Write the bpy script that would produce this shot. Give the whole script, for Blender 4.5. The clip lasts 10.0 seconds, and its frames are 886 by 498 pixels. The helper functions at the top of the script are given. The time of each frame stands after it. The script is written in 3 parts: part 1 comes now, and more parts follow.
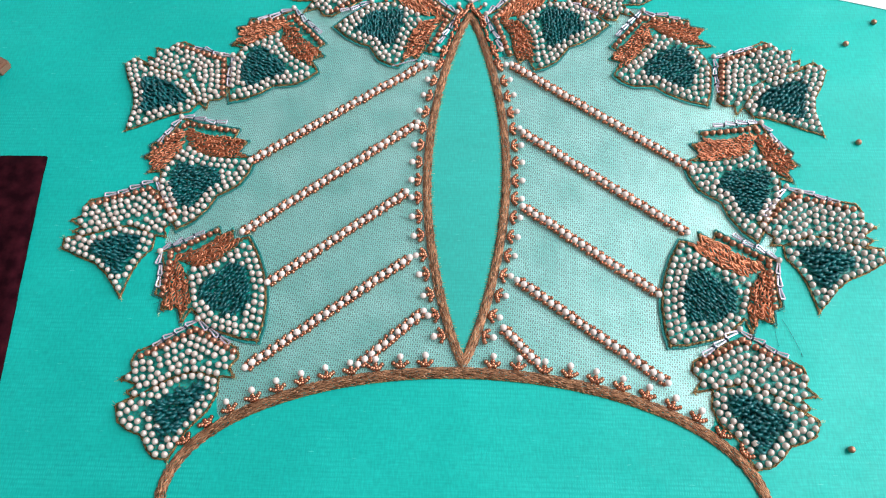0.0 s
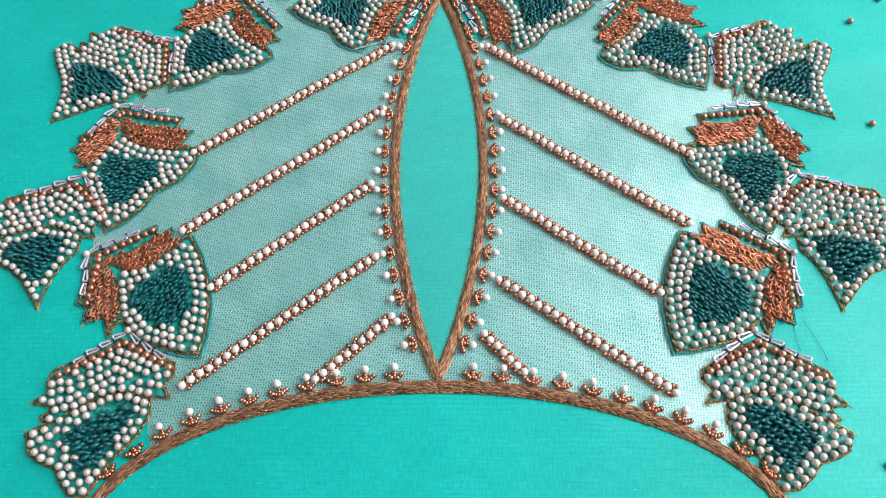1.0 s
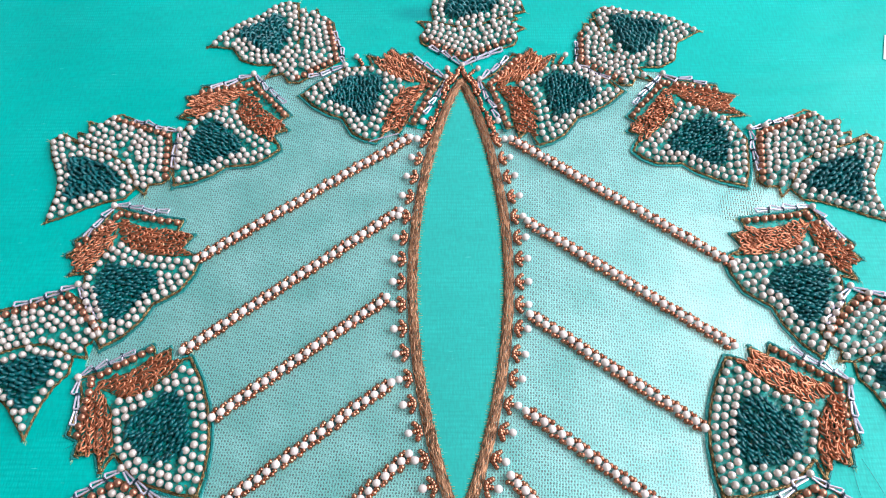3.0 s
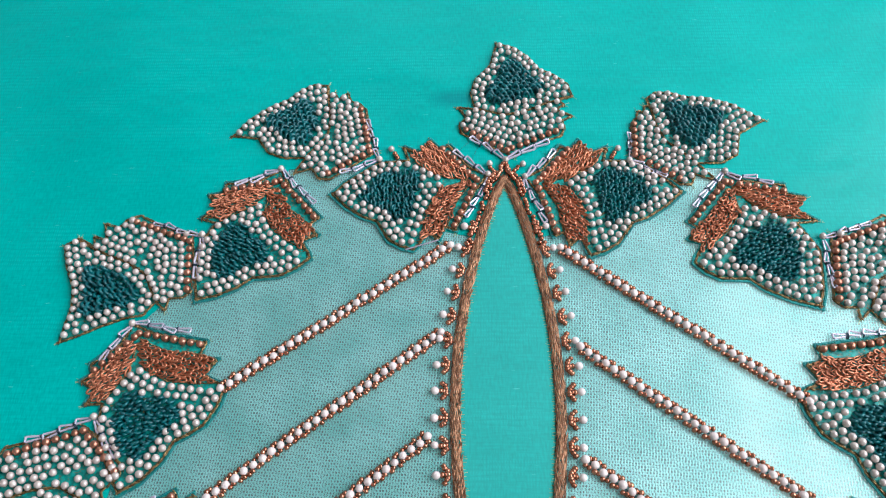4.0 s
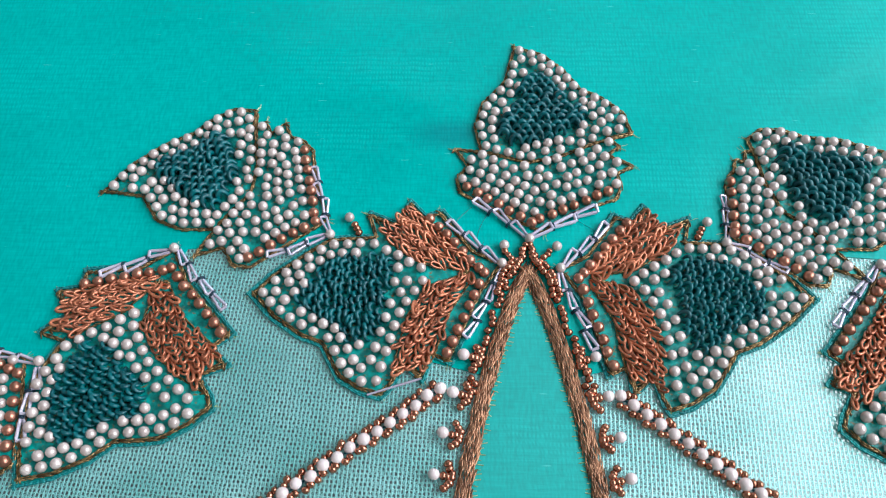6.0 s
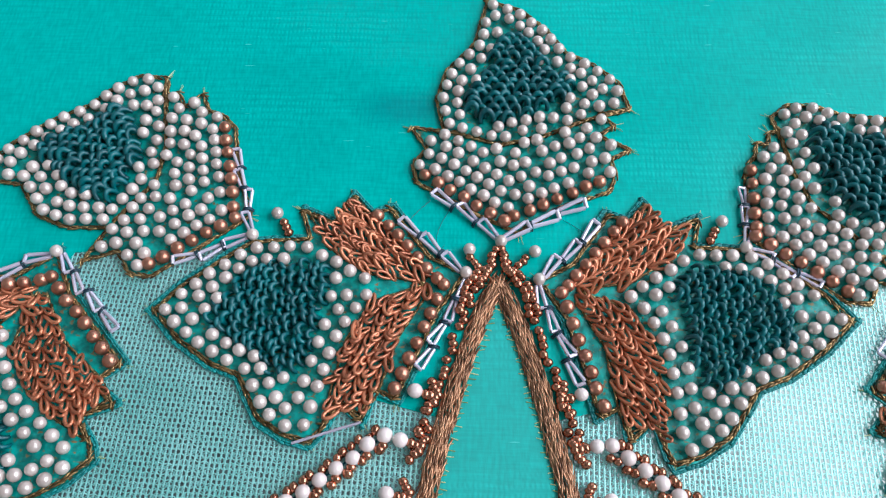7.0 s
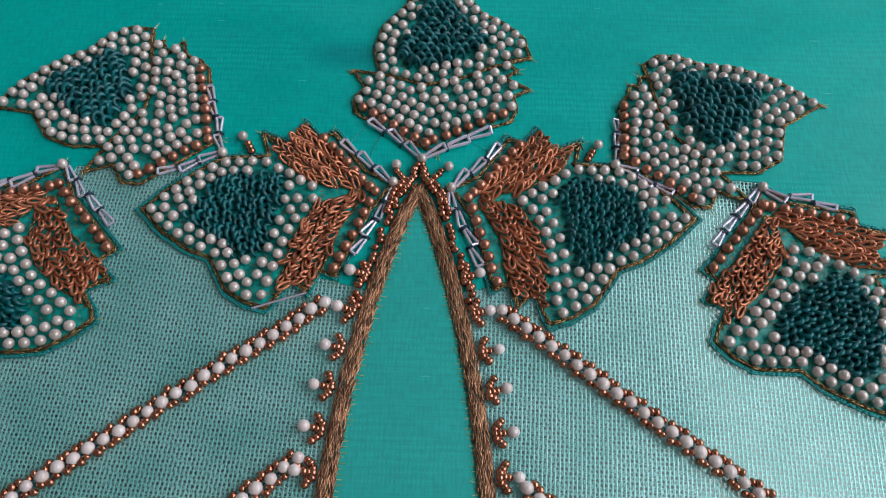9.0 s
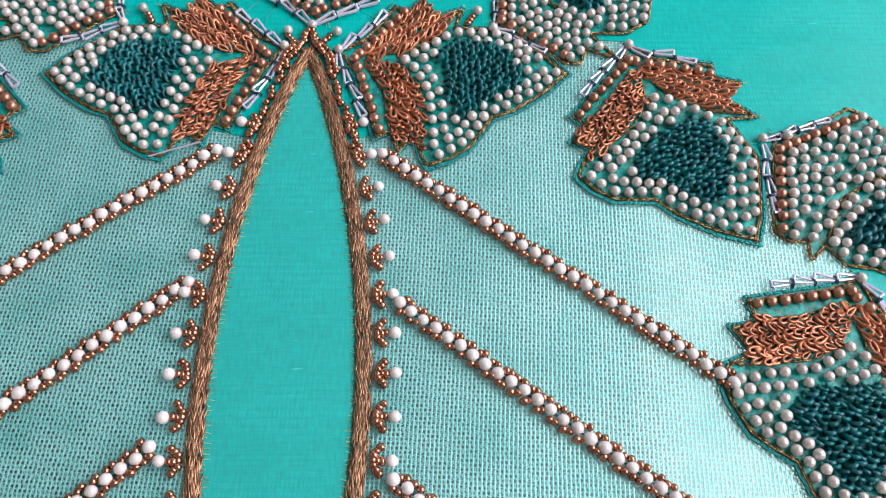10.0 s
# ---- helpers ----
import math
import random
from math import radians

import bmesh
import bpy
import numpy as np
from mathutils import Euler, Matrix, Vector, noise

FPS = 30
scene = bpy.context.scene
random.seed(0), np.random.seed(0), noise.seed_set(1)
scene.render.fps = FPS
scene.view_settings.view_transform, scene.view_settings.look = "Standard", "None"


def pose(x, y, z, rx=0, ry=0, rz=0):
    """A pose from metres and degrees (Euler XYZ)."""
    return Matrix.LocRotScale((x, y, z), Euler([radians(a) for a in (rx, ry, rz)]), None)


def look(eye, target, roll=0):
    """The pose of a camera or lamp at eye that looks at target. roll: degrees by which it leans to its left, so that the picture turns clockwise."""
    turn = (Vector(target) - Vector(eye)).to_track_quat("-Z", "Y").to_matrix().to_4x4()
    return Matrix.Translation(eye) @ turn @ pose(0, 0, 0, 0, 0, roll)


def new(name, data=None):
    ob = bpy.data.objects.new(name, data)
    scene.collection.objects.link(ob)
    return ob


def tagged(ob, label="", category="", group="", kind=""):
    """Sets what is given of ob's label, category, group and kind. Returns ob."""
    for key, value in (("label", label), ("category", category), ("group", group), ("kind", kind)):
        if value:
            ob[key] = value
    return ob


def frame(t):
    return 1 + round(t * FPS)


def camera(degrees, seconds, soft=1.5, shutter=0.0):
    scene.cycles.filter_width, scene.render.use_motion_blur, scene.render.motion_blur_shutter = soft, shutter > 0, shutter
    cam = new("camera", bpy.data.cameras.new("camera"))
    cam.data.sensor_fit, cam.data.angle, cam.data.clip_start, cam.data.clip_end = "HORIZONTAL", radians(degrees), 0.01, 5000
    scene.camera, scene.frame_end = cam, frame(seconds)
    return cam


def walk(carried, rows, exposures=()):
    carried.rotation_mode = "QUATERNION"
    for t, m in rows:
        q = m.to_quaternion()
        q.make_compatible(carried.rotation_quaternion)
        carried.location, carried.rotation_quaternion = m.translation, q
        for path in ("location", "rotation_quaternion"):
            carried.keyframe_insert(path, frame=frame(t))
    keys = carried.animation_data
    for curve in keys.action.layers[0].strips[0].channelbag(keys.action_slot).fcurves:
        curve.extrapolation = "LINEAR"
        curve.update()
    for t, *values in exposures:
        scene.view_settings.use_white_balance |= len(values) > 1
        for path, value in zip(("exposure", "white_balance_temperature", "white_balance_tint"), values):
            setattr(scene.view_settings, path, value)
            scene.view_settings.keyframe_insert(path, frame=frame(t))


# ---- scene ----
cam = camera(59.9, 10.0, 1.15)
PATH = [
    (0, (0.00631, -0.10819, 0.33164), (-0.00241, -0.01860, 0.15304), -4.23),
    (0.5, (0.00502, -0.10222, 0.31370), (-0.00057, -0.00929, 0.13669), -2.74),
    (1, (0.00722, -0.10200, 0.28248), (0.00437, -0.00398, 0.10818), -1.71),
    (1.5, (0.00271, -0.10227, 0.27743), (0.00122, 0.00097, 0.10614), -1.08),
    (2, (0.00322, -0.12259, 0.26336), (0.00203, -0.01522, 0.09463), -0.78),
    (2.5, (0.00000, -0.09144, 0.26464), (-0.00303, 0.01167, 0.09330), -1.52),
    (3, (0.00219, -0.05161, 0.28095), (-0.00317, 0.04933, 0.10837), -2.71),
    (3.2, (0.00104, -0.03469, 0.28692), (-0.00546, 0.06569, 0.11405), -3.18),
    (4.5, (-0.01375, 0.03460, 0.27658), (-0.02384, 0.13209, 0.10224), -4.96),
    (5, (-0.01375, 0.06986, 0.24409), (-0.02297, 0.16534, 0.06859), -4.35),
    (5.5, (-0.01463, 0.09280, 0.22005), (-0.02364, 0.18600, 0.04332), -4.19),
    (5.7, (-0.01382, 0.09954, 0.20988), (-0.02238, 0.19337, 0.03347), -3.83),
    (6.8, (-0.01547, 0.13919, 0.16576), (-0.02197, 0.22305, -0.01569), -2.99),
    (7, (-0.00690, 0.14052, 0.16057), (-0.01230, 0.22434, -0.02094), -2.21),
    (7.5, (-0.00230, 0.14311, 0.15554), (-0.00517, 0.22571, -0.02659), -0.56),
    (8, (0.00313, 0.13338, 0.16610), (0.00244, 0.21572, -0.01616), 0.96),
    (8.5, (0.00756, 0.12062, 0.18073), (0.00721, 0.20307, -0.00148), 1.28),
    (9, (0.00850, 0.10028, 0.19054), (0.00824, 0.18431, 0.00905), 1.27),
    (9.5, (0.02355, 0.07871, 0.18911), (0.02486, 0.16177, 0.00718), 1.80),
    (10, (0.03612, 0.05646, 0.18819), (0.04078, 0.13895, 0.00605), 3.04),
]
EXPOSURES = [(0, 0.5, 6600, 10), (1, 0.55, 6500, 10), (2, 0.45, 6400, 10), (2.5, 0.38, 6400, 10), (3, 0.6, 6200, 10), (4.5, 0.18, 6100, 10), (5.5, 0.28, 6050, 10), (7, 0.22, 5950, 10), (7.5, 0.3, 5950, 10), (8, 0.42, 6000, 10), (8.5, -0.5, 6100, 10), (9, -0.55, 6200, 10), (9.5, -0.25, 6150, 10), (10, 0.25, 6150, 10)]
walk(cam, [(t, look(eye, target, roll)) for t, eye, target, roll in PATH], EXPOSURES)

# ---- world and light ----
world = bpy.data.worlds.new("sky")
scene.world = world
world.use_nodes = True
wn = world.node_tree
sky = wn.nodes.new("ShaderNodeTexSky")
sky.sky_type, sky.sun_disc = "NISHITA", False
sky.sun_elevation, sky.sun_rotation = radians(62.7), radians(114.7)
wn.links.new(sky.outputs[0], wn.nodes["Background"].inputs[0])
wn.nodes["Background"].inputs[1].default_value = 0.12


def window_light(name, at, target, wide, high, power, colour):
    data = bpy.data.lights.new(name, "AREA")
    data.shape, data.size, data.size_y, data.energy, data.color = "RECTANGLE", wide, high, power, colour
    ob = new(name, data)
    ob.matrix_world = look(at, target)
    return ob


sun_data = bpy.data.lights.new("sun", "SUN")
sun_data.energy, sun_data.angle, sun_data.color = 5.0, radians(1.5), (1.0, 0.95, 0.88)
sun = new("sun", sun_data)
sun.matrix_world = look((0.46, -0.211, 0.98), (0, 0, 0))
window_light("window_daylight", (1.31, 0.3, 1.07), (0.0, 0.3, 0.1), 1.9, 1.3, 44.0, (0.97, 0.98, 1.0))
window_light("window_daylight_far", (0.1, 1.96, 0.85), (0.1, 0.0, 0.6), 1.5, 1.1, 4.0, (0.97, 0.98, 1.0))

MM = 0.001
rng = random.Random(7)


# ---- materials ----
def material(name, colour, rough=0.5, metal=0.0, **more):
    m = bpy.data.materials.new(name)
    m.use_nodes = True
    b = m.node_tree.nodes["Principled BSDF"]
    b.inputs["Base Color"].default_value = (*colour, 1)
    b.inputs["Roughness"].default_value = rough
    b.inputs["Metallic"].default_value = metal
    for key, value in more.items():
        b.inputs[key.replace("_", " ")].default_value = value
    return m


def node(m, kind, links=None, **values):
    n = m.node_tree.nodes.new(kind)
    for key, value in values.items():
        if key in n.inputs:
            n.inputs[key].default_value = value
    for key, source in (links or {}).items():
        m.node_tree.links.new(source, n.inputs[key])
    return n


def ramp(m, fac, stops):
    r = node(m, "ShaderNodeValToRGB", {"Fac": fac})
    while len(r.color_ramp.elements) < len(stops):
        r.color_ramp.elements.new(0.5)
    for e, (at, c) in zip(r.color_ramp.elements, stops):
        e.position, e.color = at, (*c, 1)
    return r.outputs["Color"]


def coords(m, scale=(1, 1, 1), turn=0.0):
    c = node(m, "ShaderNodeTexCoord")
    mp = node(m, "ShaderNodeMapping", {"Vector": c.outputs["Object"]})
    mp.inputs["Scale"].default_value = scale
    mp.inputs["Rotation"].default_value = (0, 0, radians(turn))
    return mp.outputs["Vector"]


def set_in(m, key, source):
    m.node_tree.links.new(source, m.node_tree.nodes["Principled BSDF"].inputs[key])


def random_tint(m, dark, light, grain=0.0):
    """Each piece its own tone between two colours, with fine stains."""
    info = node(m, "ShaderNodeObjectInfo")
    fac = info.outputs["Random"]
    if grain:
        n = node(m, "ShaderNodeTexNoise", {"Vector": coords(m)}, Scale=grain, Detail=3.0)
        mix = node(m, "ShaderNodeMath")
        mix.operation = "MULTIPLY_ADD"
        m.node_tree.links.new(n.outputs["Fac"], mix.inputs[0])
        mix.inputs[1].default_value = 0.6
        half = node(m, "ShaderNodeMath", {0: fac})
        half.operation = "MULTIPLY"
        half.inputs[1].default_value = 0.5
        m.node_tree.links.new(half.outputs[0], mix.inputs[2])
        fac = mix.outputs[0]
    set_in(m, "Base Color", ramp(m, fac, ((0.0, dark), (1.0, light))))


def bump(m, height, strength, distance, normal=None):
    links = {"Height": height}
    if normal:
        links["Normal"] = normal
    return node(m, "ShaderNodeBump", links, Strength=strength, Distance=distance).outputs["Normal"]


def silk_material(name, lining):
    m = material(name, (0.0, 0.46, 0.42), 0.44)
    b = m.node_tree.nodes["Principled BSDF"]
    b.inputs["Specular IOR Level"].default_value = 0.34
    warp = node(m, "ShaderNodeTexNoise", {"Vector": coords(m, (1300, 260, 1))}, Scale=1.0, Detail=2.0)
    weft = node(m, "ShaderNodeTexNoise", {"Vector": coords(m, (160, 1500, 1))}, Scale=1.0, Detail=2.0)
    slub = node(m, "ShaderNodeTexNoise", {"Vector": coords(m, (150, 1200, 1))}, Scale=1.0, Detail=1.0)
    cloud = node(m, "ShaderNodeTexNoise", {"Vector": coords(m)}, Scale=9.0, Detail=3.0)
    col = ramp(m, cloud.outputs["Fac"], ((0.3, (0.0, 0.44, 0.385)), (0.7, (0.002, 0.52, 0.455))))
    thread = ramp(m, weft.outputs["Fac"], ((0.3, (0.88, 0.88, 0.88)), (0.7, (1.08, 1.08, 1.08))))
    mul = node(m, "ShaderNodeMixRGB", {"Color1": col, "Color2": thread}, Fac=0.7)
    mul.blend_type = "MULTIPLY"
    hatch = ramp(m, warp.outputs["Fac"], ((0.35, (0.86, 0.86, 0.86)), (0.65, (1.1, 1.1, 1.1))))
    mul2 = node(m, "ShaderNodeMixRGB", {"Color1": mul.outputs["Color"], "Color2": hatch}, Fac=0.7)
    mul2.blend_type = "MULTIPLY"
    dash = node(m, "ShaderNodeTexWave", {"Vector": coords(m)}, Scale=300.0, Distortion=2.4, Detail=2.0)
    row = node(m, "ShaderNodeTexWave", {"Vector": coords(m)}, Scale=150.0, Distortion=2.6, Detail=2.0)
    row.bands_direction = "Y"
    grid = node(m, "ShaderNodeMath", {0: dash.outputs["Fac"], 1: row.outputs["Fac"]})
    grid.operation = "MULTIPLY"
    patch = node(m, "ShaderNodeTexNoise", {"Vector": coords(m, (1, 2.2, 1))}, Scale=22.0, Detail=2.0)
    spot = node(m, "ShaderNodeMath", {0: grid.outputs[0], 1: ramp(m, patch.outputs["Fac"], ((0.42, (0, 0, 0)), (0.66, (0.45, 0.45, 0.45))))})
    spot.operation = "MULTIPLY"
    mul3 = node(m, "ShaderNodeMixRGB", {"Fac": spot.outputs[0], "Color1": mul2.outputs["Color"]}, Color2=(0.02, 0.68, 0.62, 1))
    # blot left of the middle bud: shadow and dark threads under silk, painted in
    shade_map = node(m, "ShaderNodeMapping", {"Vector": node(m, "ShaderNodeTexCoord").outputs["Object"]})
    shade_map.inputs["Scale"].default_value, shade_map.inputs["Location"].default_value = (62, 130, 1), (1.36, -32.95, 0)
    under_shade = node(m, "ShaderNodeTexGradient", {"Vector": shade_map.outputs["Vector"]})
    under_shade.gradient_type = "SPHERICAL"
    mul4 = node(m, "ShaderNodeMixRGB", {"Fac": ramp(m, under_shade.outputs["Fac"], ((0.0, (0, 0, 0)), (0.7, (0.5, 0.5, 0.5)))), "Color1": mul3.outputs["Color"]}, Color2=(0.0, 0.17, 0.20, 1))
    fleck = ramp(m, slub.outputs["Fac"], ((0.755, (0, 0, 0)), (0.80, (1, 1, 1))))
    mixf = node(m, "ShaderNodeMixRGB", {"Fac": fleck, "Color1": mul4.outputs["Color"]}, Color2=(0.10, 0.66, 0.60, 1))
    mixf = node(m, "ShaderNodeMixRGB", {"Color1": mixf.outputs["Color"]}, Fac=lining, Color2=(0.22, 0.42, 0.40, 1))
    set_in(m, "Base Color", mixf.outputs["Color"])
    n1 = bump(m, weft.outputs["Fac"], 0.25, 0.00012)
    n2 = bump(m, spot.outputs[0], 0.5, 0.00012, bump(m, warp.outputs["Fac"], 0.3, 0.00015, n1))
    big = node(m, "ShaderNodeTexNoise", {"Vector": coords(m, (1.0, 1.6, 1))}, Scale=11.0, Detail=3.0)
    set_in(m, "Normal", bump(m, big.outputs["Fac"], 0.45, 0.008, n2))
    glow = node(m, "ShaderNodeBsdfTranslucent", {"Color": mixf.outputs["Color"]})
    both = node(m, "ShaderNodeMixShader", {1: b.outputs["BSDF"], 2: glow.outputs["BSDF"]}, Fac=0.16)
    m.node_tree.links.new(both.outputs["Shader"], m.node_tree.nodes["Material Output"].inputs["Surface"])
    return m


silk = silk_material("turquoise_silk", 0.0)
lined_silk = silk_material("turquoise_silk_over_net", 0.16)

net_thread = material("pale_net_thread", (0.4, 0.8, 0.75), 0.34, 0.25, Specular_IOR_Level=0.8, Coat_Weight=0.5, Coat_Roughness=0.3)
n = node(net_thread, "ShaderNodeTexNoise", {"Vector": coords(net_thread)}, Scale=60.0, Detail=3.0)
set_in(net_thread, "Base Color", ramp(net_thread, n.outputs["Fac"], ((0.3, (0.22, 0.61, 0.565)), (0.7, (0.39, 0.77, 0.73)))))

pearl_mat = material("pearl", (0.6, 0.5, 0.46), 0.36, 0.15, Coat_Weight=1.0, Coat_Roughness=0.13, Coat_IOR=1.75)
random_tint(pearl_mat, (0.40, 0.31, 0.27), (0.74, 0.62, 0.56), 500.0)
white_bead = material("milky_bead", (0.86, 0.82, 0.80), 0.22, Coat_Weight=0.4, Coat_Roughness=0.15)
random_tint(white_bead, (0.62, 0.49, 0.455), (0.88, 0.76, 0.72), 500.0)
copper = material("copper_bead", (0.56, 0.26, 0.14), 0.36, 0.85)
random_tint(copper, (0.32, 0.13, 0.078), (0.62, 0.29, 0.195), 700.0)
seed = material("bronze_seed_bead", (0.45, 0.20, 0.11), 0.2, 0.95)
random_tint(seed, (0.26, 0.09, 0.05), (0.66, 0.29, 0.18), 900.0)
silver = material("silver_bugle", (0.62, 0.58, 0.66), 0.26, 0.35)
random_tint(silver, (0.42, 0.38, 0.48), (0.80, 0.73, 0.84), 300.0)
teal_thread = material("dark_teal_thread", (0.0, 0.10, 0.115), 0.36, Specular_IOR_Level=0.5)
random_tint(teal_thread, (0.0, 0.03, 0.038), (0.0, 0.145, 0.155), 1500.0)
dark_thread = material("dark_couching_thread", (0.008, 0.03, 0.05), 0.5)
random_tint(dark_thread, (0.004, 0.015, 0.03), (0.015, 0.06, 0.09), 900.0)
blue_thread = material("blue_running_thread", (0.01, 0.14, 0.20), 0.5)
teal_edge = material("teal_edge_thread", (0.0, 0.22, 0.20), 0.5)
random_tint(teal_edge, (0.0, 0.07, 0.075), (0.01, 0.34, 0.32), 250.0)
orange_thread = material("copper_thread", (0.50, 0.20, 0.08), 0.33, 0.5)
random_tint(orange_thread, (0.15, 0.04, 0.02), (0.82, 0.305, 0.155), 1500.0)


def island_metal(name, dark, light, rough, metal):
    m = material(name, light, rough, metal)
    g = node(m, "ShaderNodeNewGeometry")
    set_in(m, "Base Color", ramp(m, g.outputs["Random Per Island"], ((0.0, dark), (1.0, light))))
    return m


zari = island_metal("old_gold_thread", (0.10, 0.055, 0.02), (0.40, 0.26, 0.11), 0.38, 0.7)
end_thread = island_metal("pale_gold_thread", (0.25, 0.32, 0.10), (0.62, 0.66, 0.34), 0.4, 0.1)
bronze_cord = island_metal("bronze_zari", (0.12, 0.052, 0.026), (0.58, 0.30, 0.165), 0.32, 0.6)
ground = material("worked_ground", (0.0, 0.28, 0.24), 0.45)
gn = node(ground, "ShaderNodeTexNoise", {"Vector": coords(ground)}, Scale=420.0, Detail=4.0)
gf = node(ground, "ShaderNodeTexNoise", {"Vector": coords(ground, (1, 1.4, 1), 30)}, Scale=700.0, Detail=2.0)
gc = ramp(ground, gn.outputs["Fac"], ((0.35, (0.0, 0.14, 0.12)), (0.65, (0.005, 0.42, 0.36))))
gm = node(ground, "ShaderNodeMixRGB", {"Fac": ramp(ground, gf.outputs["Fac"], ((0.60, (0, 0, 0)), (0.68, (1, 1, 1)))), "Color1": gc}, Color2=(0.20, 0.15, 0.06, 1))
set_in(ground, "Base Color", gm.outputs["Color"])
set_in(ground, "Normal", bump(ground, gn.outputs["Fac"], 0.6, 0.0006))
velvet = material("maroon_velvet", (0.022, 0.003, 0.006), 0.95, Specular_IOR_Level=0.05)
vn = node(velvet, "ShaderNodeTexNoise", {"Vector": coords(velvet)}, Scale=160.0, Detail=4.0)
set_in(velvet, "Base Color", ramp(velvet, vn.outputs["Fac"], ((0.35, (0.010, 0.001, 0.003)), (0.8, (0.045, 0.006, 0.011)))))
set_in(velvet, "Normal", bump(velvet, vn.outputs["Fac"], 0.5, 0.001))
paper = material("white_paper", (0.78, 0.82, 0.82), 0.6)
wood = material("brown_wood", (0.22, 0.11, 0.07), 0.5)
navy = material("navy_paint", (0.01, 0.03, 0.05), 0.5)
plaster = material("cream_plaster", (0.55, 0.54, 0.50), 0.85)
pn = node(plaster, "ShaderNodeTexNoise", {"Vector": coords(plaster)}, Scale=3.0, Detail=6.0)
set_in(plaster, "Base Color", ramp(plaster, pn.outputs["Fac"], ((0.3, (0.48, 0.47, 0.45)), (0.7, (0.58, 0.57, 0.55)))))
stone = material("green_grey_floor_tile", (0.30, 0.33, 0.32), 0.4)
sn = node(stone, "ShaderNodeTexNoise", {"Vector": coords(stone)}, Scale=7.0, Detail=7.0)
set_in(stone, "Base Color", ramp(stone, sn.outputs["Fac"], ((0.3, (0.12, 0.17, 0.165)), (0.7, (0.20, 0.26, 0.25)))))


# ---- building ----
def mesh_of(name, bm, mat, smooth=True):
    me = bpy.data.meshes.new(name)
    bm.to_mesh(me)
    bm.free()
    me.materials.append(mat)
    if smooth:
        me.shade_smooth()
    return me


def data_mesh(name, verts, faces, mat, smooth=False):
    me = bpy.data.meshes.new(name)
    me.from_pydata(verts, [], faces)
    me.materials.append(mat)
    if smooth:
        me.shade_smooth()
    me.update()
    return me


def thing(name, at, label, category, group="", kind=""):
    ob = new(name)
    ob.empty_display_size = 0.005
    ob.location = (at[0] * MM, at[1] * MM, 0)
    return tagged(ob, label, category, group, kind)


def part(name, me, parent, label=""):
    ob = new(name, me)
    ob.parent = parent
    return tagged(ob, label) if label else ob


def piece(name, me, parent, x, y, z, turn=0.0, tilt=(0.0, 0.0), size=1.0):
    """One bead or stitch at a place in millimetres, under its thing."""
    ob = part(name, me, parent)
    ob.location = (x * MM - parent.location[0], y * MM - parent.location[1], z * MM)
    ob.rotation_euler = (tilt[0], tilt[1], turn)
    ob.scale = (size, size, size)
    return ob


def box(name, lo, hi, mat):
    bm = bmesh.new()
    bmesh.ops.create_cube(bm, size=1)
    for v in bm.verts:
        v.co = Vector([lo[i] + (v.co[i] + 0.5) * (hi[i] - lo[i]) for i in range(3)])
    return mesh_of(name, bm, mat, False)


def tube(verts, faces, path, radius, sides=6, flat=1.0, closed=False):
    """Adds a tube along a path to a vertex and a face list."""
    start, count = len(verts), len(path)
    rad = radius if isinstance(radius, (list, tuple)) else [radius] * count
    for i, p in enumerate(path):
        a = path[(i - 1) % count] if closed or i else path[0]
        b = path[(i + 1) % count] if closed or i < count - 1 else path[-1]
        ahead = (Vector(b) - Vector(a)).normalized()
        side = ahead.cross(Vector((0, 0, 1)))
        side = side.normalized() if side.length > 1e-4 else Vector((1, 0, 0))
        up = side.cross(ahead)
        for k in range(sides):
            w = 2 * math.pi * k / sides
            verts.append(tuple(Vector(p) + rad[i] * (math.cos(w) * side + flat * math.sin(w) * up)))
    for i in range(count if closed else count - 1):
        j = (i + 1) % count
        for k in range(sides):
            k2 = (k + 1) % sides
            faces.append((start + i * sides + k, start + i * sides + k2, start + j * sides + k2, start + j * sides + k))
    if not closed:
        faces.append(tuple(start + k for k in range(sides))[::-1])
        faces.append(tuple(start + (count - 1) * sides + k for k in range(sides)))


def ball(name, r, flat, mat, hole=0.0, seg=16, rings=10):
    """A threaded bead: a round body of revolution, dimpled where the thread goes through (along x)."""
    verts, faces = [], []
    for i in range(rings + 1):
        w = math.pi * i / rings
        rad = max(r * math.sin(w), hole * r)
        for k in range(seg):
            v = 2 * math.pi * k / seg
            verts.append((-r * flat * math.cos(w), rad * math.cos(v), rad * math.sin(v)))
    for i in range(rings):
        for k in range(seg):
            k2 = (k + 1) % seg
            faces.append((i * seg + k, i * seg + k2, (i + 1) * seg + k2, (i + 1) * seg + k))
    faces.append(tuple(range(seg))[::-1])
    faces.append(tuple(rings * seg + k for k in range(seg)))
    return data_mesh(name, [[c * MM for c in v] for v in verts], faces, mat, True)


pearl_mesh = ball("pearl", 1.45, 0.97, pearl_mat, 0.12)
milky_mesh = ball("milky_bead", 1.58, 1.02, white_bead, 0.2)
copper_mesh = ball("copper_bead", 1.58, 0.95, copper, 0.15, 14, 8)
seed_mesh = ball("seed_bead", 1.2, 0.78, seed, 0.4, 10, 6)


